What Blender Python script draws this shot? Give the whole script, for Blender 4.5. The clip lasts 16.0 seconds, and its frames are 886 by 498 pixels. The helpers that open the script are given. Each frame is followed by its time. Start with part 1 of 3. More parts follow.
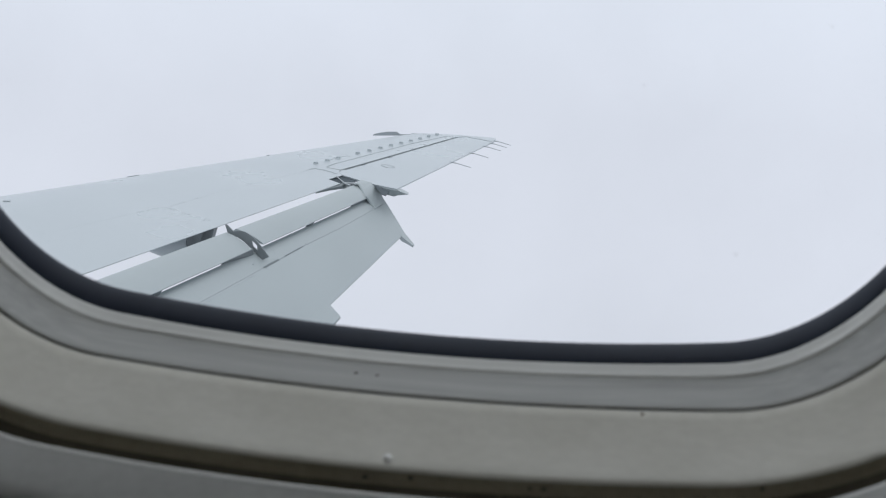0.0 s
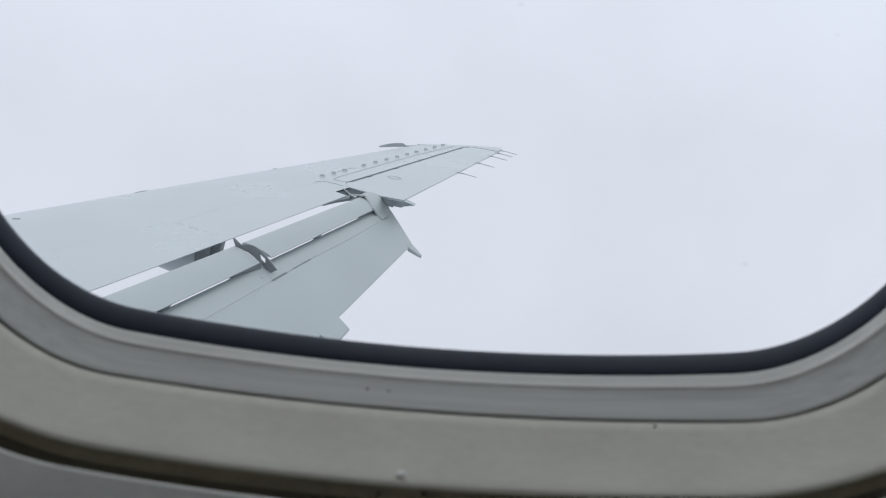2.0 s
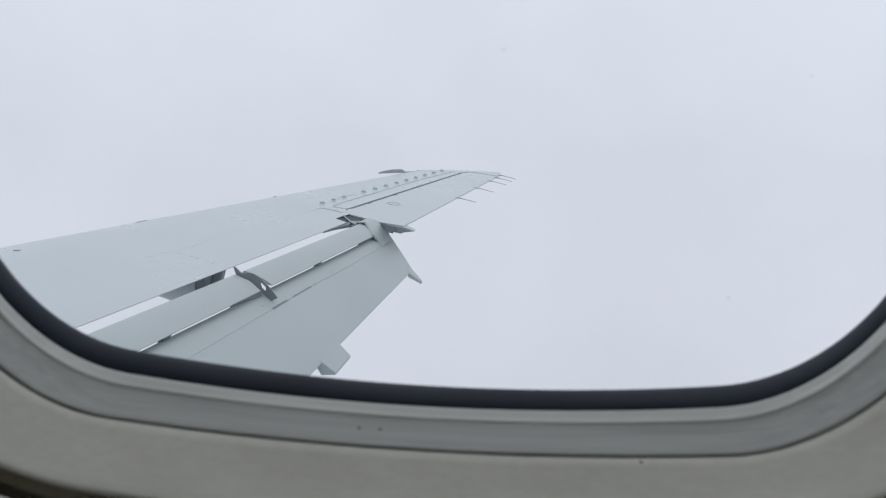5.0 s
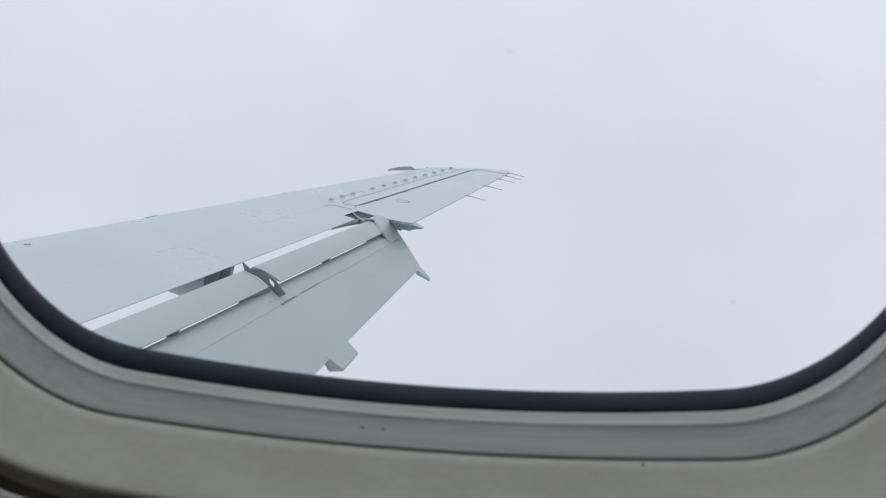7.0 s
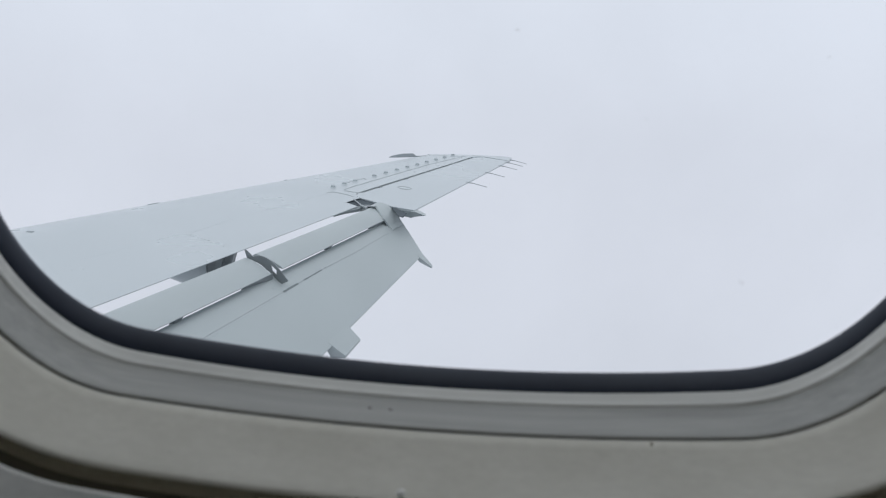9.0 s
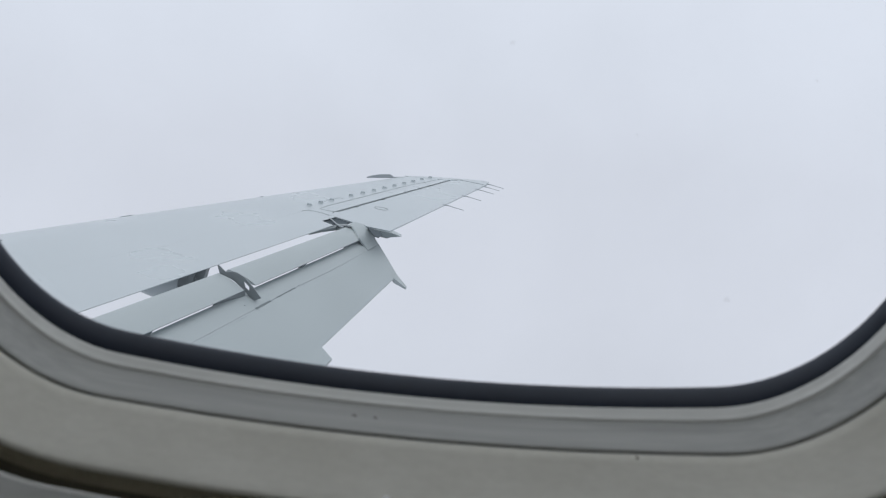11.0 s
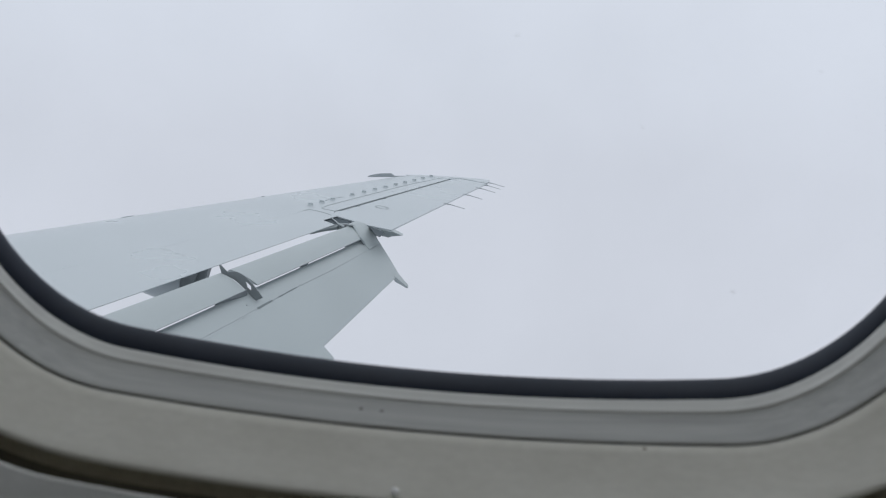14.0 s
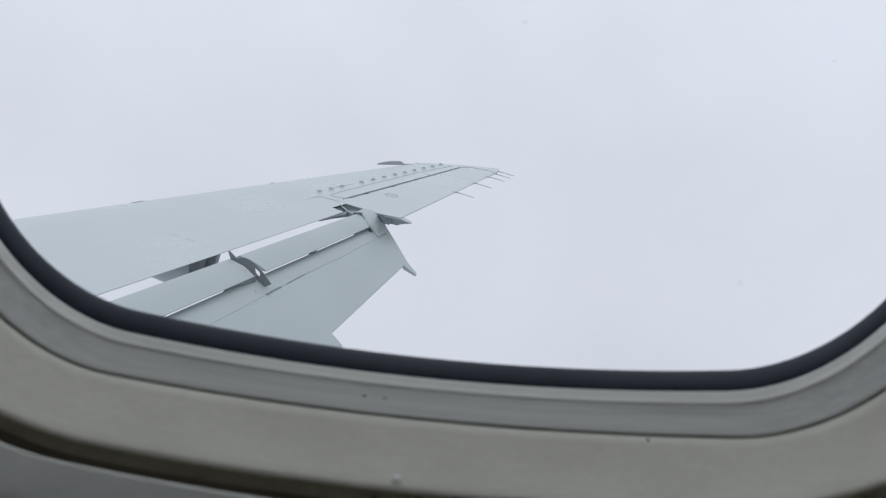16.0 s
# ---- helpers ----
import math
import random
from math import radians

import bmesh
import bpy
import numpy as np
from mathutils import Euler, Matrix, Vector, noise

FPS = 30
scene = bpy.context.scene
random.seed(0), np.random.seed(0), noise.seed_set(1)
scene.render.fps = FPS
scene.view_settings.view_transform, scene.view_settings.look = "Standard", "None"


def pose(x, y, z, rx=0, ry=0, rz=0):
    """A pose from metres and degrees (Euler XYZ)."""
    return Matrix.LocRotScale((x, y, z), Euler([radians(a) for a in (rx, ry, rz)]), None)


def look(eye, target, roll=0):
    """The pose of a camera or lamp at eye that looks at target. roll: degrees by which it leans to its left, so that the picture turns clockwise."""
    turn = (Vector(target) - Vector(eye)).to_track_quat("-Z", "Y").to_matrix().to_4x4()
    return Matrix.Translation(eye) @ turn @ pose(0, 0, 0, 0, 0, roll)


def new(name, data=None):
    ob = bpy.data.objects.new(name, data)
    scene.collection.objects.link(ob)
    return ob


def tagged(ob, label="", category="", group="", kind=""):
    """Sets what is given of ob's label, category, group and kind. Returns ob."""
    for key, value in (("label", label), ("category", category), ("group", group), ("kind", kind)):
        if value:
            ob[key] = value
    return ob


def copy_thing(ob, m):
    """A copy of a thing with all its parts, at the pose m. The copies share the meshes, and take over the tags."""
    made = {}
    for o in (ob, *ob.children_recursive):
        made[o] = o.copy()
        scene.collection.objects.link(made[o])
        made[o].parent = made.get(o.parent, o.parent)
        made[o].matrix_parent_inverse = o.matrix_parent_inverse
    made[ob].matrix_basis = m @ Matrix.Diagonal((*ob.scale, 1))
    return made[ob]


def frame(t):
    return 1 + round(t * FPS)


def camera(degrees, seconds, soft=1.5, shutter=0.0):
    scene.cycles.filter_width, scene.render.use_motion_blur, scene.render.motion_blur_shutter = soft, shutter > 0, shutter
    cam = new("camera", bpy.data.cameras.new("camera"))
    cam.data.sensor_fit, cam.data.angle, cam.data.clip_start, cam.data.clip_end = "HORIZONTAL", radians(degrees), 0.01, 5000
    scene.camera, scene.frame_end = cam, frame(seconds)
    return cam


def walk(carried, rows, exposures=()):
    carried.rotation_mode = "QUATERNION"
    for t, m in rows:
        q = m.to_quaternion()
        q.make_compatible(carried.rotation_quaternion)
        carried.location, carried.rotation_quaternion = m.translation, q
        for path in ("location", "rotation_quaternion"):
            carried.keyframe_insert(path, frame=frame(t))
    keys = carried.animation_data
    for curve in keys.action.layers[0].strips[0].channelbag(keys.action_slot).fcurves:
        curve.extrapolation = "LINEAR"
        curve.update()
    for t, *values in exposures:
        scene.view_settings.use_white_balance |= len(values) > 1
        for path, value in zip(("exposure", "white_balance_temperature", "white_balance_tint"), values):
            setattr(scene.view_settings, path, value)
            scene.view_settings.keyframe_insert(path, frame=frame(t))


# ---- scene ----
cam = camera(58.5, 16.0, soft=1.2)
cam.data.dof.use_dof, cam.data.dof.focus_distance, cam.data.dof.aperture_fstop = True, 6.5, 30.0
walk(cam, [
    (0, pose(-0.0000, 0.0004, 0.0003, 79.98, -3.94, 3.70)),
    (0.5, pose(-0.0022, 0.0045, -0.0014, 79.27, -4.41, 4.39)),
    (1, pose(-0.0017, 0.0021, -0.0002, 79.37, -4.09, 4.41)),
    (1.5, pose(-0.0027, 0.0022, -0.0002, 79.67, -3.61, 4.10)),
    (2, pose(-0.0005, 0.0000, 0.0014, 80.70, -2.96, 4.08)),
    (2.5, pose(0.0019, -0.0005, 0.0023, 81.70, -2.37, 4.49)),
    (3, pose(0.0028, -0.0021, 0.0036, 81.35, -2.33, 4.64)),
    (3.5, pose(0.0018, -0.0021, 0.0041, 81.70, -2.31, 3.99)),
    (4, pose(0.0037, -0.0032, 0.0066, 82.99, -1.68, 3.66)),
    (4.5, pose(0.0029, -0.0035, 0.0064, 83.01, -1.79, 3.75)),
    (4.7, pose(0.0026, -0.0035, 0.0058, 82.75, -1.93, 3.85)),
    (6.8, pose(0.0026, -0.0039, 0.0069, 82.06, -2.70, 4.53)),
    (7, pose(0.0036, -0.0039, 0.0069, 82.29, -2.54, 4.68)),
    (7.5, pose(0.0035, -0.0038, 0.0059, 82.30, -2.73, 4.98)),
    (8, pose(0.0030, -0.0032, 0.0049, 82.13, -2.94, 5.03)),
    (8.5, pose(0.0025, -0.0033, 0.0044, 81.60, -2.84, 4.94)),
    (9, pose(0.0023, -0.0034, 0.0050, 81.36, -2.46, 4.81)),
    (9.2, pose(0.0026, -0.0034, 0.0056, 81.36, -2.34, 4.81)),
    (11.3, pose(-0.0015, -0.0036, 0.0005, 83.18, -4.56, 3.12)),
    (11.5, pose(-0.0015, -0.0036, 0.0001, 82.74, -4.48, 3.19)),
    (12, pose(-0.0023, -0.0027, -0.0008, 81.11, -4.99, 3.31)),
    (12.5, pose(-0.0028, -0.0004, -0.0019, 79.80, -5.45, 3.44)),
    (13, pose(-0.0032, -0.0013, -0.0022, 79.57, -5.52, 3.75)),
    (13.5, pose(-0.0036, -0.0026, -0.0016, 81.32, -4.71, 3.55)),
    (14, pose(-0.0022, -0.0040, -0.0002, 82.99, -4.09, 3.27)),
    (14.5, pose(-0.0013, -0.0041, -0.0004, 83.00, -4.34, 3.24)),
    (15, pose(-0.0011, -0.0039, 0.0003, 82.99, -4.28, 3.29)),
    (15.5, pose(-0.0018, -0.0028, -0.0003, 81.83, -4.43, 3.79)),
    (16, pose(-0.0014, -0.0030, -0.0004, 82.10, -4.63, 3.98)),
], exposures=[(0.0, 0.09), (1.0, 0.14), (2.0, 0.11), (3.0, 0.05), (3.5, 0.02), (4.0, -0.11), (4.5, -0.02), (7.0, 0.04), (8.5, 0.03), (9.0, 0.04), (11.5, 0.0), (12.0, 0.04), (12.5, 0.15), (13.0, 0.27), (13.5, 0.10), (14.0, -0.07), (15.0, 0.03), (16.0, 0.04)])

# ---- sky, light ----
world = bpy.data.worlds.new("cloud")
scene.world = world
world.use_nodes = True
wn, wl = world.node_tree.nodes, world.node_tree.links
bg = wn["Background"]
bg.inputs["Strength"].default_value = 2.0
geo = wn.new("ShaderNodeTexCoord")
sep = wn.new("ShaderNodeSeparateXYZ")
wl.new(geo.outputs["Generated"], sep.inputs[0])
ramp = wn.new("ShaderNodeValToRGB")
ramp.color_ramp.elements[0].position, ramp.color_ramp.elements[0].color = 0.0, (0.26, 0.28, 0.31, 1)
ramp.color_ramp.elements[1].position, ramp.color_ramp.elements[1].color = 1.0, (0.55, 0.575, 0.612, 1)
for at, tone in ((0.42, (0.324, 0.341, 0.384, 1)), (0.50, (0.326, 0.344, 0.388, 1)), (0.56, (0.344, 0.366, 0.413, 1)), (0.64, (0.363, 0.386, 0.435, 1))):
    ramp.color_ramp.elements.new(at).color = tone
half = wn.new("ShaderNodeMath")
half.operation = "MULTIPLY_ADD"
half.inputs[1].default_value, half.inputs[2].default_value = 0.5, 0.5
wl.new(sep.outputs["Z"], half.inputs[0])
wl.new(half.outputs[0], ramp.inputs[0])
billow = wn.new("ShaderNodeTexNoise")
billow.inputs["Scale"].default_value, billow.inputs["Detail"].default_value = 3.5, 5
wl.new(geo.outputs["Generated"], billow.inputs["Vector"])
swing = wn.new("ShaderNodeMapRange")
swing.inputs["From Min"].default_value, swing.inputs["From Max"].default_value = 0.3, 0.7
swing.inputs["To Min"].default_value, swing.inputs["To Max"].default_value = 0.955, 1.035
wl.new(billow.outputs["Fac"], swing.inputs["Value"])
uneven = wn.new("ShaderNodeVectorMath")
uneven.operation = "SCALE"
wl.new(ramp.outputs[0], uneven.inputs[0])
wl.new(swing.outputs["Result"], uneven.inputs["Scale"])
wl.new(uneven.outputs[0], bg.inputs["Color"])

sun = new("sun", bpy.data.lights.new("sun", "SUN"))
sun.data.energy, sun.data.angle, sun.data.color = 0.5, radians(60), (1.0, 0.98, 0.95)
sun.matrix_world = look((0, 1.5, 10), (0, 3, 0))


# ---- materials ----
def material(name, color, rough=0.5, metal=0.0, grain=0.0, scale=60.0, stain=0.0, stain_scale=3.0, bump=0.0, dark=None, along=1.0, spread=(0.14, 0.8)):
    m = bpy.data.materials.new(name)
    m.use_nodes = True
    n, l = m.node_tree.nodes, m.node_tree.links
    b = n["Principled BSDF"]
    b.inputs["Roughness"].default_value, b.inputs["Metallic"].default_value = rough, metal
    co = n.new("ShaderNodeTexCoord")
    fine, wide = n.new("ShaderNodeTexNoise"), n.new("ShaderNodeTexNoise")
    fine.inputs["Scale"].default_value, fine.inputs["Detail"].default_value = scale, 6
    wide.inputs["Scale"].default_value, wide.inputs["Detail"].default_value = stain_scale, 4
    axis = n.new("ShaderNodeVectorMath")
    axis.operation = "MULTIPLY"
    axis.inputs[1].default_value = (along, 1.0, 1.0)
    l.new(co.outputs["Object"], axis.inputs[0])
    for t in (fine, wide):
        l.new(axis.outputs[0], t.inputs["Vector"])
    dk = dark or tuple(c * 0.6 for c in color)
    mix1, mix2 = n.new("ShaderNodeMix"), n.new("ShaderNodeMix")
    mix1.data_type = mix2.data_type = "RGBA"
    mix1.inputs["A"].default_value, mix1.inputs["B"].default_value = (*color, 1), (*dk, 1)
    f1, f2 = n.new("ShaderNodeMapRange"), n.new("ShaderNodeMapRange")
    f1.inputs["From Min"].default_value, f1.inputs["From Max"].default_value = 0.14, 0.75
    f1.inputs["To Max"].default_value = grain
    f2.inputs["From Min"].default_value, f2.inputs["From Max"].default_value = spread
    f2.inputs["To Max"].default_value = stain
    l.new(fine.outputs["Fac"], f1.inputs["Value"])
    l.new(wide.outputs["Fac"], f2.inputs["Value"])
    l.new(f1.outputs["Result"], mix1.inputs["Factor"])
    l.new(mix1.outputs["Result"], mix2.inputs["A"])
    mix2.inputs["B"].default_value = (*dk, 1)
    l.new(f2.outputs["Result"], mix2.inputs["Factor"])
    l.new(mix2.outputs["Result"], b.inputs["Base Color"])
    rr = n.new("ShaderNodeMapRange")
    rr.inputs["To Min"].default_value, rr.inputs["To Max"].default_value = rough * 0.85, min(1, rough * 1.2)
    l.new(wide.outputs["Fac"], rr.inputs["Value"])
    l.new(rr.outputs["Result"], b.inputs["Roughness"])
    if bump:
        bp = n.new("ShaderNodeBump")
        bp.inputs["Strength"].default_value, bp.inputs["Distance"].default_value = bump, 0.0006
        l.new(fine.outputs["Fac"], bp.inputs["Height"])
        l.new(bp.outputs["Normal"], b.inputs["Normal"])
    return m


PAINT = material("wing_paint", (0.402, 0.448, 0.472), 0.28, 0, 0.30, 110, 0.16, 1.3)
PAINT.node_tree.nodes["Principled BSDF"].inputs["Specular IOR Level"].default_value = 0.62
# dark colour stands in for the shade inside the bay and fairing gap
BAY_SHADE = material("bay_shade_tone", (0.085, 0.102, 0.115), 0.7, 0, 0.3, 40, 0.3, 8)
BAY_SHADE.node_tree.nodes["Principled BSDF"].inputs["Specular IOR Level"].default_value = 0.05
FLAP_PAINT = material("flap_paint", (0.346, 0.388, 0.401), 0.42, 0, 0.28, 110, 0.2, 1.8)
JOINT = material("joint_sealant", (0.30, 0.337, 0.353), 0.6, 0, 0.3, 30)
DARK_METAL = material("bay_metal", (0.16, 0.19, 0.20), 0.5, 0.2, 0.4, 25, 0.4, 6)
GREY_METAL = material("bare_grey_metal", (0.36, 0.395, 0.415), 0.5, 0.1, 0.2, 30, 0.3, 5)
PALE_METAL = material("weathered_pale_metal", (0.50, 0.545, 0.565), 0.55, 0.05, 0.2, 60, 0.3, 5)
RUBBER = material("black_rubber", (0.023, 0.032, 0.053), 0.55, 0, 0.4, 200, 0.3, 30, 0.1)
RUBBER.node_tree.nodes["Principled BSDF"].inputs["Specular IOR Level"].default_value = 0.2
GROOVE = material("sealant_line", (0.24, 0.245, 0.24), 0.7, 0, 0.3, 300, 0.3, 20)
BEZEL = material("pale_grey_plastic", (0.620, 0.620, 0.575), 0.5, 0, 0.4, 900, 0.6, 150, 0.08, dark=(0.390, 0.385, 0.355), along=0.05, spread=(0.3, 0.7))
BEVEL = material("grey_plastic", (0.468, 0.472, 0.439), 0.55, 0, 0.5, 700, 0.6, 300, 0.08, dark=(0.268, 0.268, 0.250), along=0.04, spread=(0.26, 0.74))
CREAM = material("cream_plastic", (0.610, 0.590, 0.508), 0.55, 0, 0.55, 330, 0.5, 45, 0.12, dark=(0.435, 0.415, 0.342))
PANEL = material("grey_panel", (0.56, 0.558, 0.52), 0.55, 0, 0.45, 400, 0.3, 40, 0.12)
# shade under the reveal put into colour: near-black gap, olive for the cream lip
GAP_SHADE = material("gap_shade_tone", (0.11, 0.095, 0.066), 0.9, 0, 0.4, 400, 0.3, 60)
STEP_SHADE = material("shaded_cream_edge", (0.36, 0.318, 0.224), 0.7, 0, 0.4, 500, 0.45, 40, 0.2, dark=(0.13, 0.11, 0.07))
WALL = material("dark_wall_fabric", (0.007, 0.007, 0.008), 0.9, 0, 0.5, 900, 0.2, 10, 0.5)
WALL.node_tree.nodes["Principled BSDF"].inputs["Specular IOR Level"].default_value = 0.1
CABIN = material("cabin_lining", (0.74, 0.72, 0.68), 0.6, 0, 0.1, 60, 0.1, 3)
CARPET = material("cabin_carpet", (0.06, 0.07, 0.10), 0.95, 0, 0.5, 300, 0.2, 5, 0.5)
OLD_DIRT = material("old_dirt", (0.09, 0.075, 0.05), 0.8, 0, 0.3, 500)
EDGE = material("pale_edge_trim", (0.86, 0.85, 0.80), 0.4, 0, 0.05, 600)
RIVET = material("dull_rivet", (0.325, 0.36, 0.379), 0.5, 0, 0.2, 60)
RIB = material("rib_metal", (0.20, 0.225, 0.235), 0.5, 0.1, 0.3, 25, 0.3, 6)
DUST = material("tan_dust", (0.46, 0.41, 0.33), 0.8, 0, 0.3, 500)
WHITE = material("white_speck", (0.9, 0.9, 0.88), 0.22, 0, 0.05, 500)
WHITE.node_tree.nodes["Principled BSDF"].inputs["Subsurface Weight"].default_value = 1.0
WHITE.node_tree.nodes["Principled BSDF"].inputs["Subsurface Scale"].default_value = 0.008
WHITE.node_tree.nodes["Principled BSDF"].inputs["Subsurface Radius"].default_value = (1, 1, 1)

GLASS = bpy.data.materials.new("window_glass")
GLASS.use_nodes = True
gn, gl = GLASS.node_tree.nodes, GLASS.node_tree.links
gn.remove(gn["Principled BSDF"])
clear, gloss, gmix, fres = (gn.new("ShaderNodeBsdfTransparent"), gn.new("ShaderNodeBsdfGlossy"), gn.new("ShaderNodeMixShader"), gn.new("ShaderNodeFresnel"))
clear.inputs["Color"].default_value = (0.99, 0.995, 0.995, 1)
gloss.inputs["Roughness"].default_value = 0.02
fres.inputs["IOR"].default_value = 1.06
gl.new(fres.outputs[0], gmix.inputs[0])
gl.new(clear.outputs[0], gmix.inputs[1])
gl.new(gloss.outputs[0], gmix.inputs[2])
gl.new(gmix.outputs[0], gn["Material Output"].inputs["Surface"])


SMUDGE = bpy.data.materials.new("faint_smudge")
SMUDGE.use_nodes = True
sn, sl = SMUDGE.node_tree.nodes, SMUDGE.node_tree.links
sn.remove(sn["Principled BSDF"])
thin, film, smix = sn.new("ShaderNodeBsdfTransparent"), sn.new("ShaderNodeBsdfDiffuse"), sn.new("ShaderNodeMixShader")
film.inputs["Color"].default_value = (0.3, 0.3, 0.3, 1)
smix.inputs[0].default_value = 0.035
sl.new(thin.outputs[0], smix.inputs[1])
sl.new(film.outputs[0], smix.inputs[2])
sl.new(smix.outputs[0], sn["Material Output"].inputs["Surface"])


# ---- building helpers ----
def part(name, bm, mat, parent=None, label="", smooth=True, sharp=38):
    bmesh.ops.recalc_face_normals(bm, faces=bm.faces)
    me = bpy.data.meshes.new(name)
    bm.to_mesh(me)
    bm.free()
    for f in me.polygons:
        f.use_smooth = smooth
    if smooth:
        me.set_sharp_from_angle(angle=radians(sharp))
    me.materials.append(mat)
    ob = new(name, me)
    if parent:
        ob.parent = parent
    if label:
        ob["label"] = label
    return ob


def grid(bm, rows, close_u=False, close_v=False):
    """Quads between rows of points."""
    vs = [[bm.verts.new(p) for p in r] for r in rows]
    nu, nv = len(vs), len(vs[0])
    for i in range(nu if close_u else nu - 1):
        for j in range(nv if close_v else nv - 1):
            bm.faces.new((vs[i][j], vs[(i + 1) % nu][j], vs[(i + 1) % nu][(j + 1) % nv], vs[i][(j + 1) % nv]))
    return vs


def solid(bm, rows):
    """A closed skin over section loops, with both ends capped."""
    vs = grid(bm, rows, close_v=True)
    bm.faces.new(vs[0])
    bm.faces.new(list(reversed(vs[-1])))
    return vs


def box(bm, cx, cy, cz, sx, sy, sz):
    m = Matrix.Translation((cx, cy, cz)) @ Matrix.Diagonal((sx, sy, sz, 1))
    return bmesh.ops.create_cube(bm, size=1, matrix=m)["verts"]


def rod(bm, a, b, r0, r1=None, n=8):
    a, b = Vector(a), Vector(b)
    w = (b - a).normalized()
    u = w.cross(Vector((0.3, 0.2, 1))).normalized()
    v = w.cross(u)
    rows = []
    for p, r in ((a, r0), (b, r0 if r1 is None else r1)):
        rows.append([p + r * (math.cos(k * math.tau / n) * u + math.sin(k * math.tau / n) * v) for k in range(n)])
    solid(bm, rows)


# ---- cabin window ----
CZ = 0.101


# the opening's outline at seven depths: y, half width, lowest edge, bow, corner width and height, centre
OUTLINE = ((0.2024, 0.1278, -0.05860, 0.79, 0.0486, 0.0493, -0.0157),
           (0.1936, 0.1279, -0.06117, 0.74, 0.0510, 0.0567, -0.0157),
           (0.1868, 0.1281, -0.06190, 0.70, 0.0535, 0.0640, -0.0153),
           (0.1716, 0.1312, -0.06428, 0.62, 0.0587, 0.0775, -0.0148),
           (0.1408, 0.1349, -0.06779, 0.78, 0.0747, 0.0670, -0.0145),
           (0.1335, 0.1235, -0.06925, 0.82, 0.0600, 0.0617, -0.0145),
           (0.1210, 0.1208, -0.07500, 1.20, 0.0590, 0.0590, -0.0147))


def outline(y, grow=0.0):
    """The outline's numbers at a depth, widened all round by grow."""
    k = 0
    while k < len(OUTLINE) - 2 and y < OUTLINE[k + 1][0]:
        k += 1
    p, q = OUTLINE[k], OUTLINE[k + 1]
    f = max(0.0, min(1.0, (p[0] - y) / (p[0] - q[0])))
    a, z, bow, rx, rz, cx = [p[i] + (q[i] - p[i]) * f for i in range(1, 7)]
    return a + grow, z - grow, bow, rx + grow * 0.5, rz + grow * 0.5, cx


def loop(y, grow=0.0, sink=0.0):
    """Bowed rectangle with rounded corners, anticlockwise from the aft side; the outer seal's lower lip rises a little towards the nose."""
    a, z, bow, rx, rz, cx = outline(y, grow)
    z -= sink
    lip = 0.0004 * max(0.0, min(1.0, (y - 0.1936) / 0.0060))
    end = z + bow * a * a + rz
    quarter = [(a, CZ + (end - CZ) * k / 10) for k in range(10)]
    for k in range(25):
        t = math.pi / 2 * k / 25
        d = a - rx + rx * math.cos(t)
        quarter.append((d, z + bow * d * d + rz * (1 - math.sin(t))))
    for k in range(15):
        d = (a - rx) * (1 - k / 15)
        quarter.append((d, z + bow * d * d))
    low = quarter + [(0.0, z)]
    ring = [(d, 2 * CZ - h) for d, h in low] + [(-d, 2 * CZ - h) for d, h in reversed(low[1:-1])]
    ring += [(-d, h + lip * (1 + min(0.7, d / 0.07))) for d, h in low] + [(d, h + lip * max(0.0, 1 - d / 0.07)) for d, h in reversed(low[1:-1])]
    return [(cx + d, y, h) for d, h in ring]


def lofted(name, rings, mat, parent, label=""):
    bm = bmesh.new()
    grid(bm, [loop(*r) for r in rings], close_v=True)
    return part(name, bm, mat, parent, label, sharp=75)


window = tagged(new("window_1"), "aircraft cabin window with black rubber seal and cream plastic reveal", "window", kind="structure")
lofted("outer_seal", [(0.2074, 0.0080), (0.2054, 0.0018), (0.2026, 0.0006)], RUBBER, window)
lofted("gasket", [(0.2026, 0.0006), (0.2020, 0.0001), (0.2009, -0.0003), (0.1989, -0.0004), (0.1966, -0.0002), (0.1949, 0.0003), (0.1940, 0.0009), (0.1936, 0.0024)], RUBBER, window, "black rubber seal")
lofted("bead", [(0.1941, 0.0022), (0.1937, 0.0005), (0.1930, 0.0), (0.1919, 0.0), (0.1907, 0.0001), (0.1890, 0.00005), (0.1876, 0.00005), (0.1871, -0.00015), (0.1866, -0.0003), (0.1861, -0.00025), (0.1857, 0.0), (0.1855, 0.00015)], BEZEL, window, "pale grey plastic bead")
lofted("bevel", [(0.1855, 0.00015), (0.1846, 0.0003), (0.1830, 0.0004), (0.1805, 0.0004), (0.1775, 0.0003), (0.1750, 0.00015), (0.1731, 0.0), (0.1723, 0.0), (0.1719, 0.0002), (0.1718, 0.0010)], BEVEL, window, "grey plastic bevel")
lofted("groove", [(0.1719, 0.0006), (0.1706, 0.0006)], GROOVE, window, "dark joint line")
rev = [(0.1706, 0.0012), (0.17055, 0.0001)]
for k in range(9):
    f = k / 8
    rev.append((0.1704 - 0.0280 * f, 0.0009 * math.sin(math.pi * f)))
for ang in (12, 24, 36, 48):
    t = radians(ang)
    rev.append((0.1424 - 0.0017 * math.sin(t), 0.0, 0.0017 * (1 - math.cos(t))))
lofted("reveal", rev, CREAM, window, "worn cream plastic reveal")
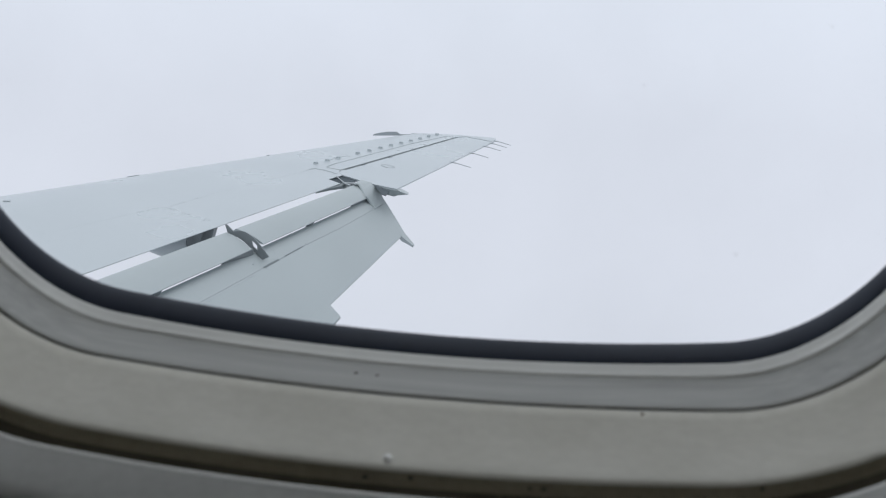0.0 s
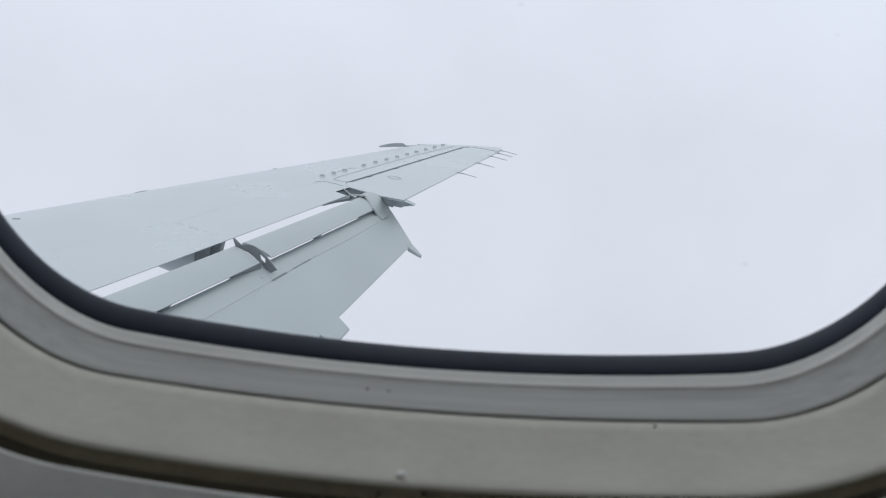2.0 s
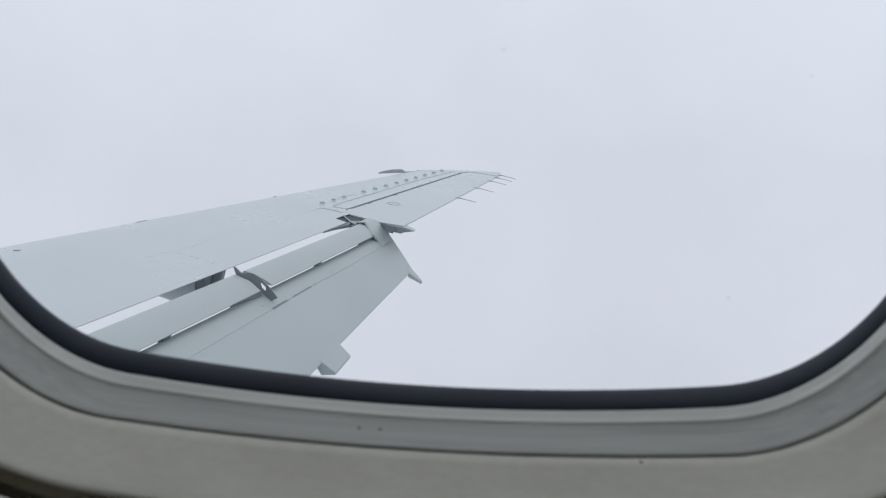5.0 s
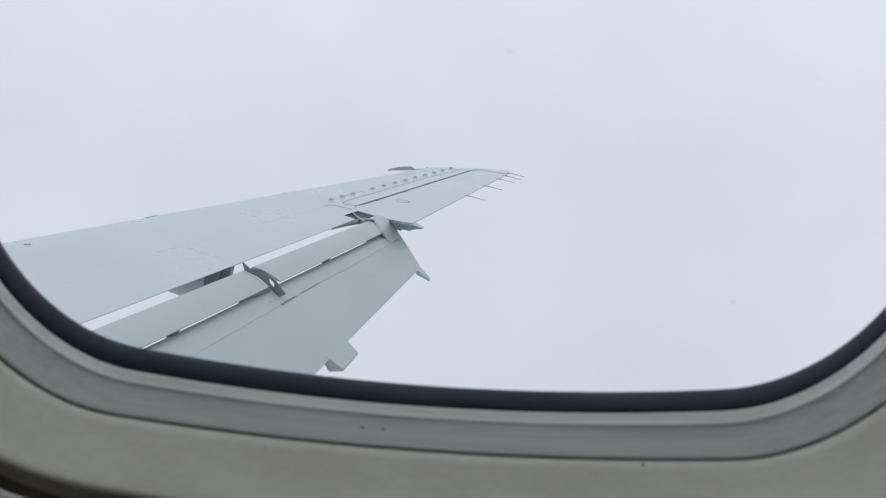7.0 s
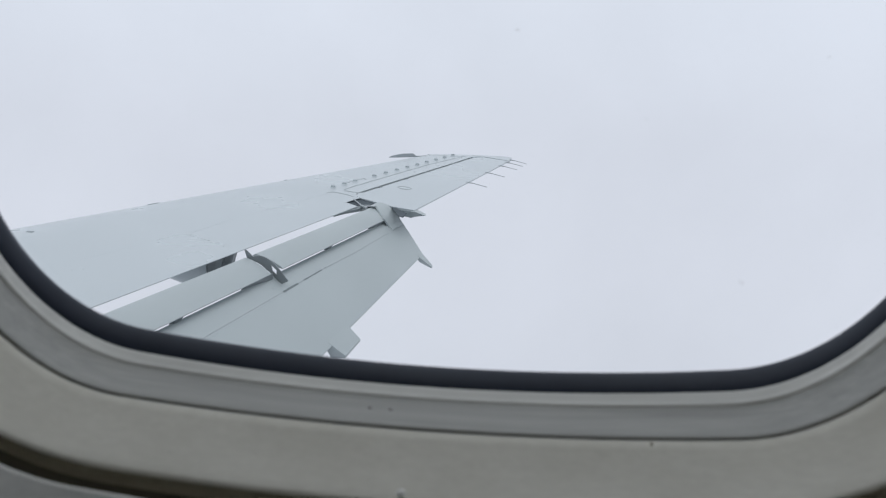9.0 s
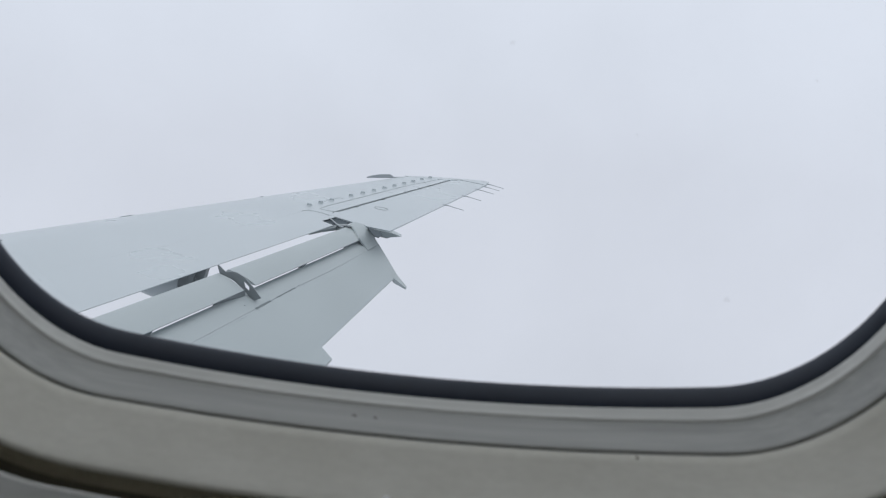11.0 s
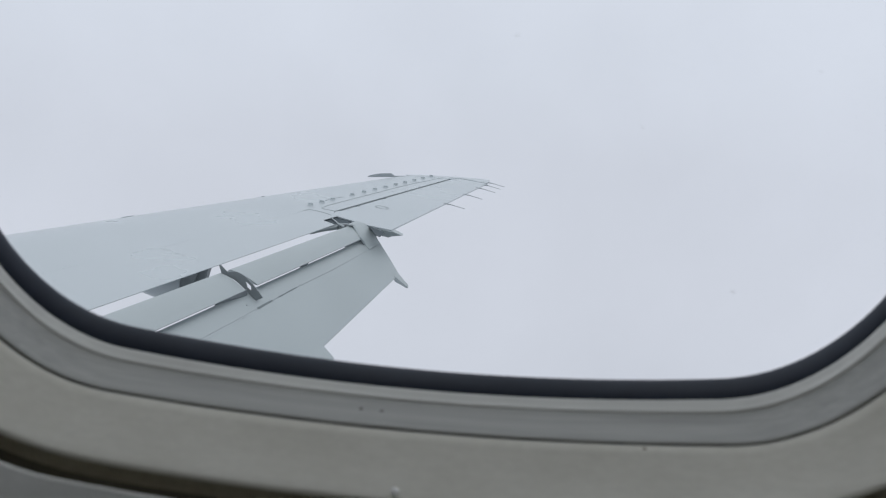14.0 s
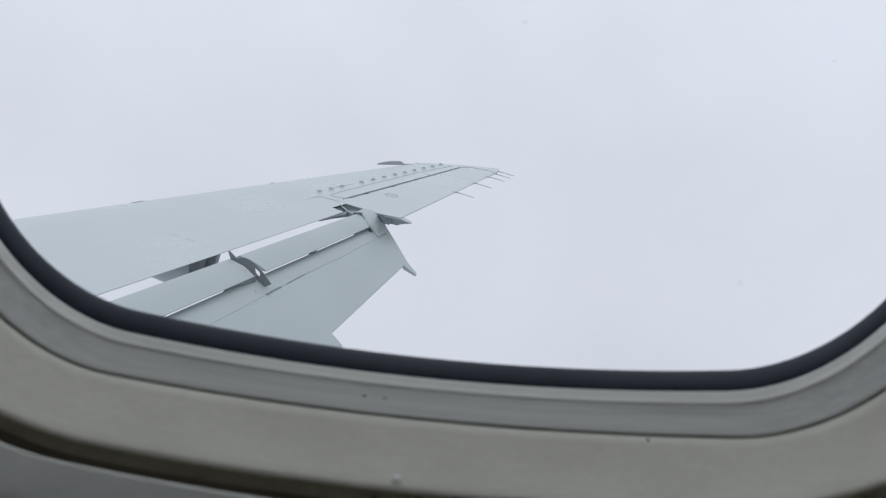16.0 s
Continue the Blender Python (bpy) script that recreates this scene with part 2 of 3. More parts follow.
# lip and gap below the reveal, darkened by colour where shade falls
lofted("sill_step", [(0.1424 - 0.0017 * math.sin(radians(q)), 0.0, 0.0017 * (1 - math.cos(radians(q)))) for q in (48, 58, 68, 79, 90)] + [(0.1406, 0.0001, 0.0031)], STEP_SHADE, window, "cream edge under the reveal, its shade put into the colour")
lofted("sill_gap", [(0.1406, 0.0001, 0.0031), (0.1407, 0.0004, 0.0040), (0.1406, 0.0004, 0.0100), (0.1345, 0.0060, 0.0100)], GAP_SHADE, window, "gap along the inner frame, its shade put into the colour")
lofted("sill_edge", [(0.1343, 0.0020, 0.0080), (0.1341, 0.0004, 0.0012), (0.1339, 0.0, 0.0001), (0.1335, 0.0, 0.0), (0.1331, 0.0, 0.0001)], EDGE, window, "thin pale edge of the inner frame")
lofted("cabin_frame", [(0.1331, 0.0, 0.00012), (0.1322, 0.0, 0.0001), (0.1250, 0.0, -0.0002), (0.1214, 0.0, 0.0), (0.1209, 0.0003, 0.0004), (0.1207, 0.0012, 0.0012), (0.1206, 0.0034, 0.0030)], PANEL, window, "grey plastic inner frame")
lofted("outer_frame", [(0.2036, 0.0060), (0.2046, 0.0180), (0.2380, 0.0480)], GREY_METAL, window)
bm = bmesh.new()
front, back = [bm.verts.new(p) for p in loop(0.2040, 0.0006)], [bm.verts.new(p) for p in loop(0.2070, 0.0008)]
bm.faces.new(front)
bm.faces.new(list(reversed(back)))
pane = part("pane", bm, GLASS, window, "clear window pane", smooth=False)
pane.visible_shadow = False

# wall panel round one window: 0.8 m wide, from floor to ceiling
X0, X1, Z0, Z1 = -0.417, 0.383, -0.95, 1.05


def frame_of(depth, grow, low=Z0):
    """The hole's loop and the panel's rectangle, point for point."""
    hole = loop(depth, grow)
    rect = []
    for x, y, z in hole:
        dx, dz = x + 0.017, z - CZ
        s = min((X1 - X0) / 2 / abs(dx) if abs(dx) > 1e-6 else 9e9, ((Z1 if dz > 0 else -low) - (CZ if dz > 0 else -CZ)) / abs(dz) if abs(dz) > 1e-6 else 9e9)
        rect.append((-0.017 + dx * s, y, CZ + dz * s))
    return hole, rect


starboard = tagged(new("wall_starboard"), "cabin side wall, dark fabric below the windows", "wall", kind="structure")
hole, rect = frame_of(0.1204, 0.0018)
hole2, rect2 = frame_of(0.241, 0.0470, -1.70)
bm = bmesh.new()
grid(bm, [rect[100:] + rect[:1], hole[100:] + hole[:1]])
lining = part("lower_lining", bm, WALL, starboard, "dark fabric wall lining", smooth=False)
bm = bmesh.new()
grid(bm, [rect[:101], hole[:101]])
upper = part("upper_lining", bm, CABIN, starboard, "off-white wall lining", smooth=False)
bm = bmesh.new()
grid(bm, [rect2, hole2], close_v=True)
skin = part("fuselage_skin", bm, PAINT, starboard, "white painted outer skin", smooth=False)
for k in (-6, -5, -4, -3, -2, -1, 1, 2):
    for src in (lining, upper, skin):
        c = new(src.name, src.data)
        c.parent = starboard
        c.location.x = 0.8 * k
    copy_thing(window, pose(0.8 * k, 0, 0))
port = copy_thing(starboard, pose(-3.234, -1.72, 0, 0, 0, 180))
port.name = "wall_port"
for k in range(-6, 3):
    copy_thing(window, pose(-0.034 + 0.8 * k, -1.72, 0, 0, 0, 180))


def slab(name, x, y, z, sx, sy, sz, mat, label, category):
    b = bmesh.new()
    box(b, x, y, z, sx, sy, sz)
    return tagged(part(name, b, mat, None, smooth=False), label, category, kind="structure")


slab("floor", -1.617, -0.86, -0.98, 7.3, 2.16, 0.06, CARPET, "dark blue carpeted cabin floor", "floor")
slab("ceiling", -1.617, -0.86, 1.08, 7.3, 2.16, 0.06, CABIN, "plain off-white cabin ceiling", "ceiling")
slab("wall_fore", -5.247, -0.86, 0.05, 0.06, 2.16, 2.0, CABIN, "plain off-white cabin partition", "wall")
slab("wall_aft", 2.013, -0.86, 0.05, 0.06, 2.16, 2.0, CABIN, "plain off-white cabin partition", "wall")
slab("wall_belly", -1.617, -0.86, -1.73, 7.2, 2.20, 0.06, PAINT, "plain painted fuselage belly under the cabin", "wall")

# ---- wing ----
DIHEDRAL = math.tan(radians(6))


def on(x, y, h=0.0):
    """A point h above the wing's upper surface."""
    return Vector((x, y, -1.25 + DIHEDRAL * y + h))


def lead(y):
    return -3.175 + 0.530 * (y - 4.81)


def shroud(y):
    return -1.871 + 0.2913 * (y - 3.534)


def hinge(y):
    return -1.235 + 0.3377 * (y - 6.568)


def trail(y):
    return -0.697 + 0.2445 * (y - 5.99)


wing = tagged(new("aircraft_wing"), "light grey swept jet wing with flaps extended", "wing")


def rear(y):
    """The rear edge of the fixed upper skin."""
    if y < 6.03:
        return shroud(y)
    if y < 6.16:
        return -1.144 - 0.908 * (y - 6.03)
    if y < 6.36:
        return -1.262 + 0.36 * (y - 6.16)
    if y < 6.45:
        return -1.190 - 0.53 * (y - 6.36)
    if y < 6.568:
        return -1.238 - 0.08 * (y - 6.45)
    return hinge(y) - 0.020


def bend(y):
    """How far the nose curves down: full inboard, none at the tip."""
    f = (9.0 - y) / 4.2
    return max(0.0, f if f < 0.85 else 1 - 0.15 * math.exp((0.85 - f) / 0.15))


def nose_x(y):
    return lead(y) - 0.10 * bend(y) * (trail(y) - lead(y))


def drop(x, y):
    c = trail(y) - lead(y)
    g = min(1.0, (x - nose_x(y)) / (0.25 * c))
    return -0.03 * bend(y) * c * (1 - g) ** 2


def surf(x, y, h=0.0):
    """A point h above the curved upper skin."""
    return on(x, y, h + drop(x, y))


def section(y, thick, edge):
    """Wing section from the rounded nose to a thin rear edge."""
    nose, c, r = nose_x(y), trail(y) - lead(y), rear(y)
    w = r - nose
    rim = []
    for k in range(9):
        t = math.pi * k / 8
        rim.append(on(nose + 0.012 * c - 0.025 * c * math.sin(t), y, drop(nose + 0.012 * c, y) - thick * 0.16 * (1 - math.cos(t))))
    top = [surf(nose + 0.012 * c + 0.43 * c * (k / 60) ** 1.2, y) for k in range(1, 61)]
    top += [surf(nose + 0.442 * c + (w - 0.442 * c) * k / 6, y) for k in range(1, 7)]
    low = [on(r, y, -edge), on(r - 0.13 * c, y, -edge * 1.4), on(r - 0.15 * c, y, -thick * 0.7), on(r - 0.45 * c, y, -thick * 1.2), on(nose + 0.15 * c, y, drop(nose + 0.012 * c, y) - thick * 0.5)]
    return list(reversed(rim)) + top + low


bm = bmesh.new()
stations = sorted({0.245, 0.8, 1.4, 2.0, 2.5, 5.86, 6.03, 6.16, 6.36, 6.45, 6.568, 9.05} | {round(2.8 + 0.0805 * k, 4) for k in range(77)})
solid(bm, [section(y, 0.30 - 0.024 * y, 0.004) for y in stations])
wing_skin = part("wing_skin", bm, PAINT, wing, "light grey painted wing skin")


def plate(name, corners, mat, h0, h1, label="", parent=None):
    """A flat piece over a polygon of the wing's plan, from height h0 to h1."""
    b = bmesh.new()
    solid(b, [[on(x, y, h0) for x, y in corners], [on(x, y, h1) for x, y in corners]])
    return part(name, b, mat, parent or wing, label, smooth=False)


def ribbon(name, path, width, mat, h=0.002, parent=None, closed=False):
    """A thin strip along a line of the wing's plan."""
    b = bmesh.new()
    ps = [Vector(p) for p in path]
    rows = []
    for k, p in enumerate(ps):
        q0 = ps[k - 1] if k or closed else p
        q1 = ps[(k + 1) % len(ps)] if k < len(ps) - 1 or closed else p
        d = (q1 - q0).normalized()
        n = Vector((-d.y, d.x)) * width / 2
        rows.append([on(*(p + n), h), on(*(p - n), h), on(*(p - n), h - 0.0015), on(*(p + n), h - 0.0015)])
    grid(b, rows, close_u=closed, close_v=True)
    return part(name, b, mat, parent or wing, smooth=False)


aileron = plate("aileron", [(-1.188, 6.362), (-1.236, 6.45), (-1.246, 6.568), (hinge(6.6) + 0.024, 6.6), (hinge(9.0) + 0.018, 9.0), (-0.30, 9.10), (trail(8.86), 8.86), (trail(5.99), 5.99), (-0.89, 6.095)], PAINT, -0.010, 0.0, "light grey aileron")
plate("hinge_seal", [(hinge(6.58) - 0.03, 6.58), (hinge(9.0) - 0.03, 9.0), (hinge(9.0) + 0.03, 9.0), (hinge(6.58) + 0.03, 6.58)], DARK_METAL, -0.04, -0.006, "dark aileron hinge gap")
plate("wing_tip", [(lead(9.05) + 0.05, 9.05), (-0.93, 9.11), (-0.675, 9.19), (-0.35, 9.23), (-0.05, 9.215), (0.025, 9.18), (0.035, 9.14), (trail(8.87), 8.87), (-0.29, 9.12), (-0.36, 9.09), (hinge(9.05), 9.05)], PAINT, -0.02, 0.001, "light grey wing tip fairing")
ribbon("tip_joint", [(-0.42, 9.13), (-0.30, 9.12), (-0.16, 9.02), (trail(8.87), 8.87)], 0.010, JOINT)
for y in (6.88, 7.37):
    plate("hinge_lug", [(hinge(y) + 0.005, y), (hinge(y) + 0.008, y + 0.020), (hinge(y) + 0.040, y + 0.016), (hinge(y) + 0.036, y + 0.004)], DARK_METAL, -0.01, 0.004, parent=aileron)
ribbon("panel_joint", [(-1.235, 6.575), (-1.30, 6.60), (-1.372, 6.64), (-1.385, 6.68), (-1.352, 6.834), (-0.84, 8.31), (-0.50, 9.10)], 0.009, JOINT, parent=wing_skin)
ribbon("panel_joint", [(-1.50, 6.50), (-1.46, 6.56), (-1.40, 6.53), (-1.32, 6.47), (-1.25, 6.40)], 0.010, JOINT, parent=wing_skin)
ribbon("panel_joint", [(-1.43, 7.02), (-1.40, 7.15), (-1.33, 7.28), (-1.30, 7.25)], 0.0035, JOINT, parent=wing_skin)
ribbon("access_panel", [(-0.896 + 0.062 * math.cos(t) + 0.01 * math.sin(t), 6.905 - 0.045 * math.cos(t) + 0.05 * math.sin(t)) for t in [math.tau * k / 20 for k in range(20)]], 0.008, JOINT, parent=aileron, closed=True)
for x, y, dx, dy in ((-2.752, 5.870, 0.048, 0.080), (-3.020, 4.740, 0.044, -0.008), (-2.028, 7.090, 0.016, 0.020)):
    bm = bmesh.new()
    quad = [(x, y), (x, y + 0.018), (x + dx, y + dy + 0.018), (x + dx, y + dy)]
    solid(bm, [[surf(a, b, h) for a, b in quad] for h in (-0.004, 0.005)])
    part("stall_strip", bm, RIVET, wing_skin, smooth=False)

# rivet rows
bm = bmesh.new()
rnd = random.Random(4)


def rivet_row(pts, step, drop):
    for (xa, ya), (xb, yb) in zip(pts, pts[1:]):
        n = max(1, int(math.hypot(xb - xa, yb - ya) / step))
        for k in range(n):
            if rnd.random() < drop:
                continue
            f = k / n
            x, y, r = xa + (xb - xa) * f, ya + (yb - ya) * f, rnd.uniform(0.0018, 0.0036)
            solid(bm, [[surf(x + r * 1.6 * math.cos(a), y + r * math.sin(a), h) for a in [math.tau * q / 6 for q in range(6)]] for h in (-0.001, 0.0015)])


rivet_row([(-3.3, 1.8), (-2.446, 3.985), (-2.111, 4.788), (-2.034, 4.886), (-1.891, 5.411), (-1.701, 5.874), (-1.463, 6.55)], 0.042, 0.12)
rivet_row([(-2.034, 4.886), (-1.775, 4.724), (-1.64, 4.64)], 0.035, 0.2)
rivet_row([(-1.99, 4.85), (-1.74, 4.69), (-1.66, 4.60)], 0.05, 0.5)
rivet_row([(-2.30, 4.00), (-2.20, 4.05)], 0.04, 0.2)
rivet_row([(-2.02, 4.45), (-1.97, 4.42)], 0.03, 0.2)
tagged(part("rivets", bm, RIVET, wing_skin, "rows of small dull rivets", smooth=False), kind="stuff")

# vortex generators
for k in range(12):
    y = 6.758 + 0.17 * k if k < 3 else 7.422 + 0.2087 * (k - 3)
    x = -1.501 + 0.370 * (y - 6.758)
    bm = bmesh.new()
    foot = [(-0.023, -0.022), (0.023, -0.030), (0.023, 0.004), (-0.023, 0.012)]
    solid(bm, [[on(x + a, y + b, h) for a, b in foot] for h in (-0.001, 0.003)])
    fin = [(-0.021, 0.0), (0.022, 0.0), (0.022, 0.017), (0.018, 0.020), (-0.014, 0.020), (-0.021, 0.014)]
    solid(bm, [[on(x + a, y + w - 0.12 * a, h) for a, h in fin] for w in (-0.002, 0.002)])
    part("vortex_generator", bm, PALE_METAL, wing_skin, "small grey metal vortex generator", smooth=False)

# fence on the nose near the tip
bm = bmesh.new()
rows = []
for w in (-0.014, 0.014):
    row = [on(-1.32 + 0.27 * f, 8.78 + 0.14 * f + w, 0.031 * min(1, (f * 1.9) ** 0.65) * min(1, 0.40 + (1 - f) * 7)) for f in [k / 10 for k in range(11)]]
    row += [on(-1.04, 8.925 + w, 0.003), on(-0.93, 8.985 + w, 0.002)]
    rows.append([on(-0.93, 8.985 + w, -0.01), on(-1.32, 8.78 + w, -0.01)] + row)
solid(bm, rows)
part("fence", bm, GREY_METAL, wing_skin, "dark grey fence on the wing nose")

# static dischargers
for y in (7.36, 7.99, 8.50, 8.76, 8.96):
    bm = bmesh.new()
    a = on(trail(y) - 0.02, y, 0.0)
    rod(bm, a, a + Vector((0.06, 0, -0.006)), 0.0055, 0.005)
    rod(bm, a + Vector((0.06, 0, -0.006)), a + Vector((0.20, -0.01, -0.036)), 0.0038, 0.0028)
    part("static_discharger", bm, JOINT, wing, "thin black static discharge wick")

# ---- vane and flap ----
NEAR = 0.965  # size of the flap set


def vane_front(y):
    return NEAR * Vector((-1.865 + 0.2894 * (y - 3.52), y, -0.930 + 0.105 * (y - 3.52)))


def vane_rear(y):
    return NEAR * Vector((-1.619 + 0.2722 * (y - 3.547), y, -0.991 + 0.1098 * (y - 3.547)))


def flap_front(y):
    return vane_rear(y) + Vector((-0.03, 0, -0.028))


def flap_rear(y):
    return NEAR * Vector((-0.886 + 0.1848 * (y - 4.535), y, -1.191 + 0.1607 * (y - 4.535)))


def blade(name, a, b, y0f, y0r, y1f, y1r, thick, bulge, mat, label):
    bm = bmesh.new()
    rows = []
    for k in range(25):
        s = k / 24
        row = []
        for j in range(13):
            c = j / 12
            ya = y0f + (y0r - y0f) * c
            y = ya + (y1f + (y1r - y1f) * c - ya) * s
            p = a(y).lerp(b(y), c)
            p.z += bulge * 4 * c * (1 - c)
            row.append(p)
        for j in range(12, -1, -1):
            c = j / 12
            ya = y0f + (y0r - y0f) * c
            y = ya + (y1f + (y1r - y1f) * c - ya) * s
            p = a(y).lerp(b(y), c)
            p.z += bulge * 4 * c * (1 - c) - 0.004 - thick * (1 - c) ** 0.7
            row.append(p)
        # rounded nose
        p = a(y0f + (y1f - y0f) * s)
        for q in (0.25, 0.5, 0.75):
            row.append(p + Vector((-0.5 * thick * math.sin(math.pi * q), 0, -thick * (1 - q) - 0.002)))
        rows.append(row)
    solid(bm, rows)
    return part(name, bm, mat, wing, label)


def deck(c, y, h=0.0):
    """A point above the vane (c from 0 to 1) or the flap (c from 1 to 2)."""
    p = vane_front(y).lerp(vane_rear(y), c) if c <= 1 else flap_front(y).lerp(flap_rear(y), c - 1)
    return p + Vector((0, 0, h))


blade("flap_vane", vane_front, vane_rear, 0.26, 0.26, 4.61, 4.50, 0.045, 0.012, FLAP_PAINT, "grey slotted flap vane")
blade("flap_vane", vane_front, vane_rear, 4.702, 4.628, 6.320, 6.180, 0.045, 0.012, FLAP_PAINT, "grey slotted flap vane")
flap = blade("flap", flap_front, flap_rear, 0.26, 0.26, 6.38, 5.99, 0.06, 0.012, FLAP_PAINT, "extended grey trailing edge flap")

# curved track rib between the two vanes, with a lightening hole
bm = bmesh.new()
upper_edge = [(-1.520, 4.610, -0.809), (-1.501, 4.604, -0.806), (-1.443, 4.584, -0.796), (-1.384, 4.565, -0.817), (-1.326, 4.545, -0.861), (-1.260, 4.523, -0.928)]
lower_edge = [(-1.540, 4.617, -0.825), (-1.461, 4.590, -0.843), (-1.390, 4.567, -0.887), (-1.355, 4.555, -0.913), (-1.332, 4.547, -0.931), (-1.305, 4.538, -0.950)]


def rib_point(edge, f):
    k = min(int(f * 5), 4)
    g = f * 5 - k
    m = [edge[max(0, min(5, k + d))] for d in (-1, 0, 1, 2)]
    return [NEAR * 0.5 * (2 * m[1][q] + g * (m[2][q] - m[0][q]) + g * g * (2 * m[0][q] - 5 * m[1][q] + 4 * m[2][q] - m[3][q]) + g ** 3 * (3 * m[1][q] - m[0][q] - 3 * m[2][q] + m[3][q])) for q in (0, 1, 2)]


for k in range(24):
    quads = []
    for f in (k / 24, (k + 1) / 24):
        quads.append((Vector(rib_point(upper_edge, f)), Vector(rib_point(lower_edge, f))))
    for a, b in (((0, 0.30), (0.66, 1)) if 0.58 < (k + 0.5) / 24 < 0.76 else ((0, 1),)):
        r = []
        for w in (-0.004, 0.006):
            o = Vector((0, w, 0))
            r.append([quads[0][0].lerp(quads[0][1], a) + o, quads[1][0].lerp(quads[1][1], a) + o, quads[1][0].lerp(quads[1][1], b) + o, quads[0][0].lerp(quads[0][1], b) + o])
        solid(bm, r)
solid(bm, [[NEAR * Vector(p) + Vector((0, w, 0)) for p in ((-1.563, 4.624, -0.770), (-1.551, 4.620, -0.770), (-1.503, 4.604, -0.806), (-1.540, 4.617, -0.828))] for w in (-0.004, 0.006)])
part("track_rib", bm, RIB, wing, "dark grey curved flap track rib with a hole", smooth=False)

# light curved cover over the outer end of vane and flap
bm = bmesh.new()
rows = []
inner = [(-1.030, 6.003, -0.604), (-0.989, 5.999, -0.606), (-0.955, 5.941, -0.633), (-0.904, 5.836, -0.677), (-0.870, 5.864, -0.728), (-0.832, 5.833, -0.760)]
outer = [(-1.009, 6.230, -0.594), (-0.914, 6.149, -0.604), (-0.861, 6.100, -0.632), deck(1.07, 6.350, 0.022), deck(1.16, 6.310, 0.010), deck(1.29, 6.260, 0.010)]
for a, b in zip(inner, outer):
    a, b = Vector(a), Vector(b)
    rows.append([a, a.lerp(b, 0.3) + Vector((0.002, 0, 0.003)), a.lerp(b, 0.65) + Vector((0.002, 0, 0.003)), b, b - Vector((0.010, 0, 0.008)), a - Vector((0.010, 0, 0.008))])
solid(bm, rows)
part("track_cover", bm, FLAP_PAINT, wing, "light grey curved cover at the flap end")

# brackets in the slot between vane and flap; the 4.28 wedge includes slot shade
for y0, y1, c0, c1, mat in ((3.69, 3.745, 1.015, 1.015, DARK_METAL), (4.28, 4.53, 1.005, 1.050, RIB), (5.21, 5.27, 1.015, 1.015, DARK_METAL), (5.87, 6.10, 1.01, 1.03, RIB)):
    bm = bmesh.new()
    solid(bm, [[deck(0.80, y, -0.015), deck(0.97, y, -0.004), deck(c, y, 0.003), deck(c + 0.005, y, -0.04), deck(0.80, y, -0.05)] for y, c in ((y0, c0), (y1, c1))])
    part("slot_bracket", bm, mat, wing, "dark brackets and slot shade between vane and flap", smooth=False)

# dirty joint along the flap's nose panel, with its rivets


def seam(y):
    return 1.256 + 0.030 * max(0.0, min(1.0, (y - 4.95) / 0.45))


def skin(c, y, h=0.0):
    """A point above the flap's curved upper skin."""
    return deck(c, y, 0.048 * (c - 1) * (2 - c) + h)


for y0, y1, w, mat in ((3.20, 4.45, 0.0018, RIVET), (4.46, 4.63, 0.0105, DARK_METAL), (4.64, 4.70, 0.0045, JOINT), (4.70, 4.93, 0.0065, DARK_METAL), (4.94, 5.42, 0.0026, JOINT), (5.42, 6.00, 0.0016, RIVET)):
    bm = bmesh.new()
    rows = []
    for k in range(15):
        v = y0 + (y1 - y0) * k / 14
        c = seam(v)
        a, b = w * (0.7 + 0.5 * rnd.random()), w * (0.7 + 0.5 * rnd.random())
        p, q = skin(c - a, v, 0.002), skin(c + b, v, 0.002)
        rows.append([p, q, q - Vector((0, 0, 0.003)), p - Vector((0, 0, 0.003))])
    grid(bm, rows, close_v=True)
    part("flap_joint", bm, mat, flap, smooth=False)
bm = bmesh.new()
spots = [(seam(v) + 0.030 + rnd.uniform(-0.003, 0.003), v, rnd.uniform(0.002, 0.0032)) for v in [3.70 + 0.034 * k for k in range(22)] if rnd.random() < 0.8]
spots += [(seam(v) + rnd.uniform(0.010, 0.020), v, rnd.uniform(0.002, 0.003)) for v in [4.50 + 0.06 * k for k in range(20)] if rnd.random() < 0.4]
spots += [(1.160, 4.437, 0.007), (1.207, 3.758, 0.004), (1.275, 4.30, 0.004), (1.250, 4.985, 0.009), (1.283, 4.475, 0.006)]
spots += [(1.572 + 0.019 * k, 5.339 + 0.028 * k, 0.003) for k in range(4)]
for c, y, r in spots:
    p = skin(c, y)
    solid(bm, [[p + Vector((r * math.cos(a), r * math.sin(a), h - 0.5 * r * math.cos(a))) for a in [math.tau * q / 6 for q in range(6)]] for h in (-0.002, 0.0015)])
tagged(part("rivets", bm, RIVET, flap, smooth=False), kind="stuff")

# tail fairings on the flap's trailing edge
bm = bmesh.new()
solid(bm, [[deck(c, ya, 0.003), deck(c, yb, 0.003), deck(c, yb, -d), deck(c, ya, -d)] for c, ya, yb, d in ((1.95, 4.275, 4.535, 0.05), (2.0, 4.270, 4.532, 0.07), (2.166, 4.255, 4.486, 0.010))])
part("flap_fairing", bm, FLAP_PAINT, flap, "square tail of a flap fairing", smooth=False)
bm = bmesh.new()
solid(bm, [[deck(c, ya, 0.004), deck(c, yb, 0.004), deck(c, yb, -d), deck(c, ya, -d)] for c, ya, yb, d in ((1.96, 5.91, 6.00, 0.02), (2.0, 5.90, 5.985, 0.03), (2.27, 5.875, 5.905, 0.010))])
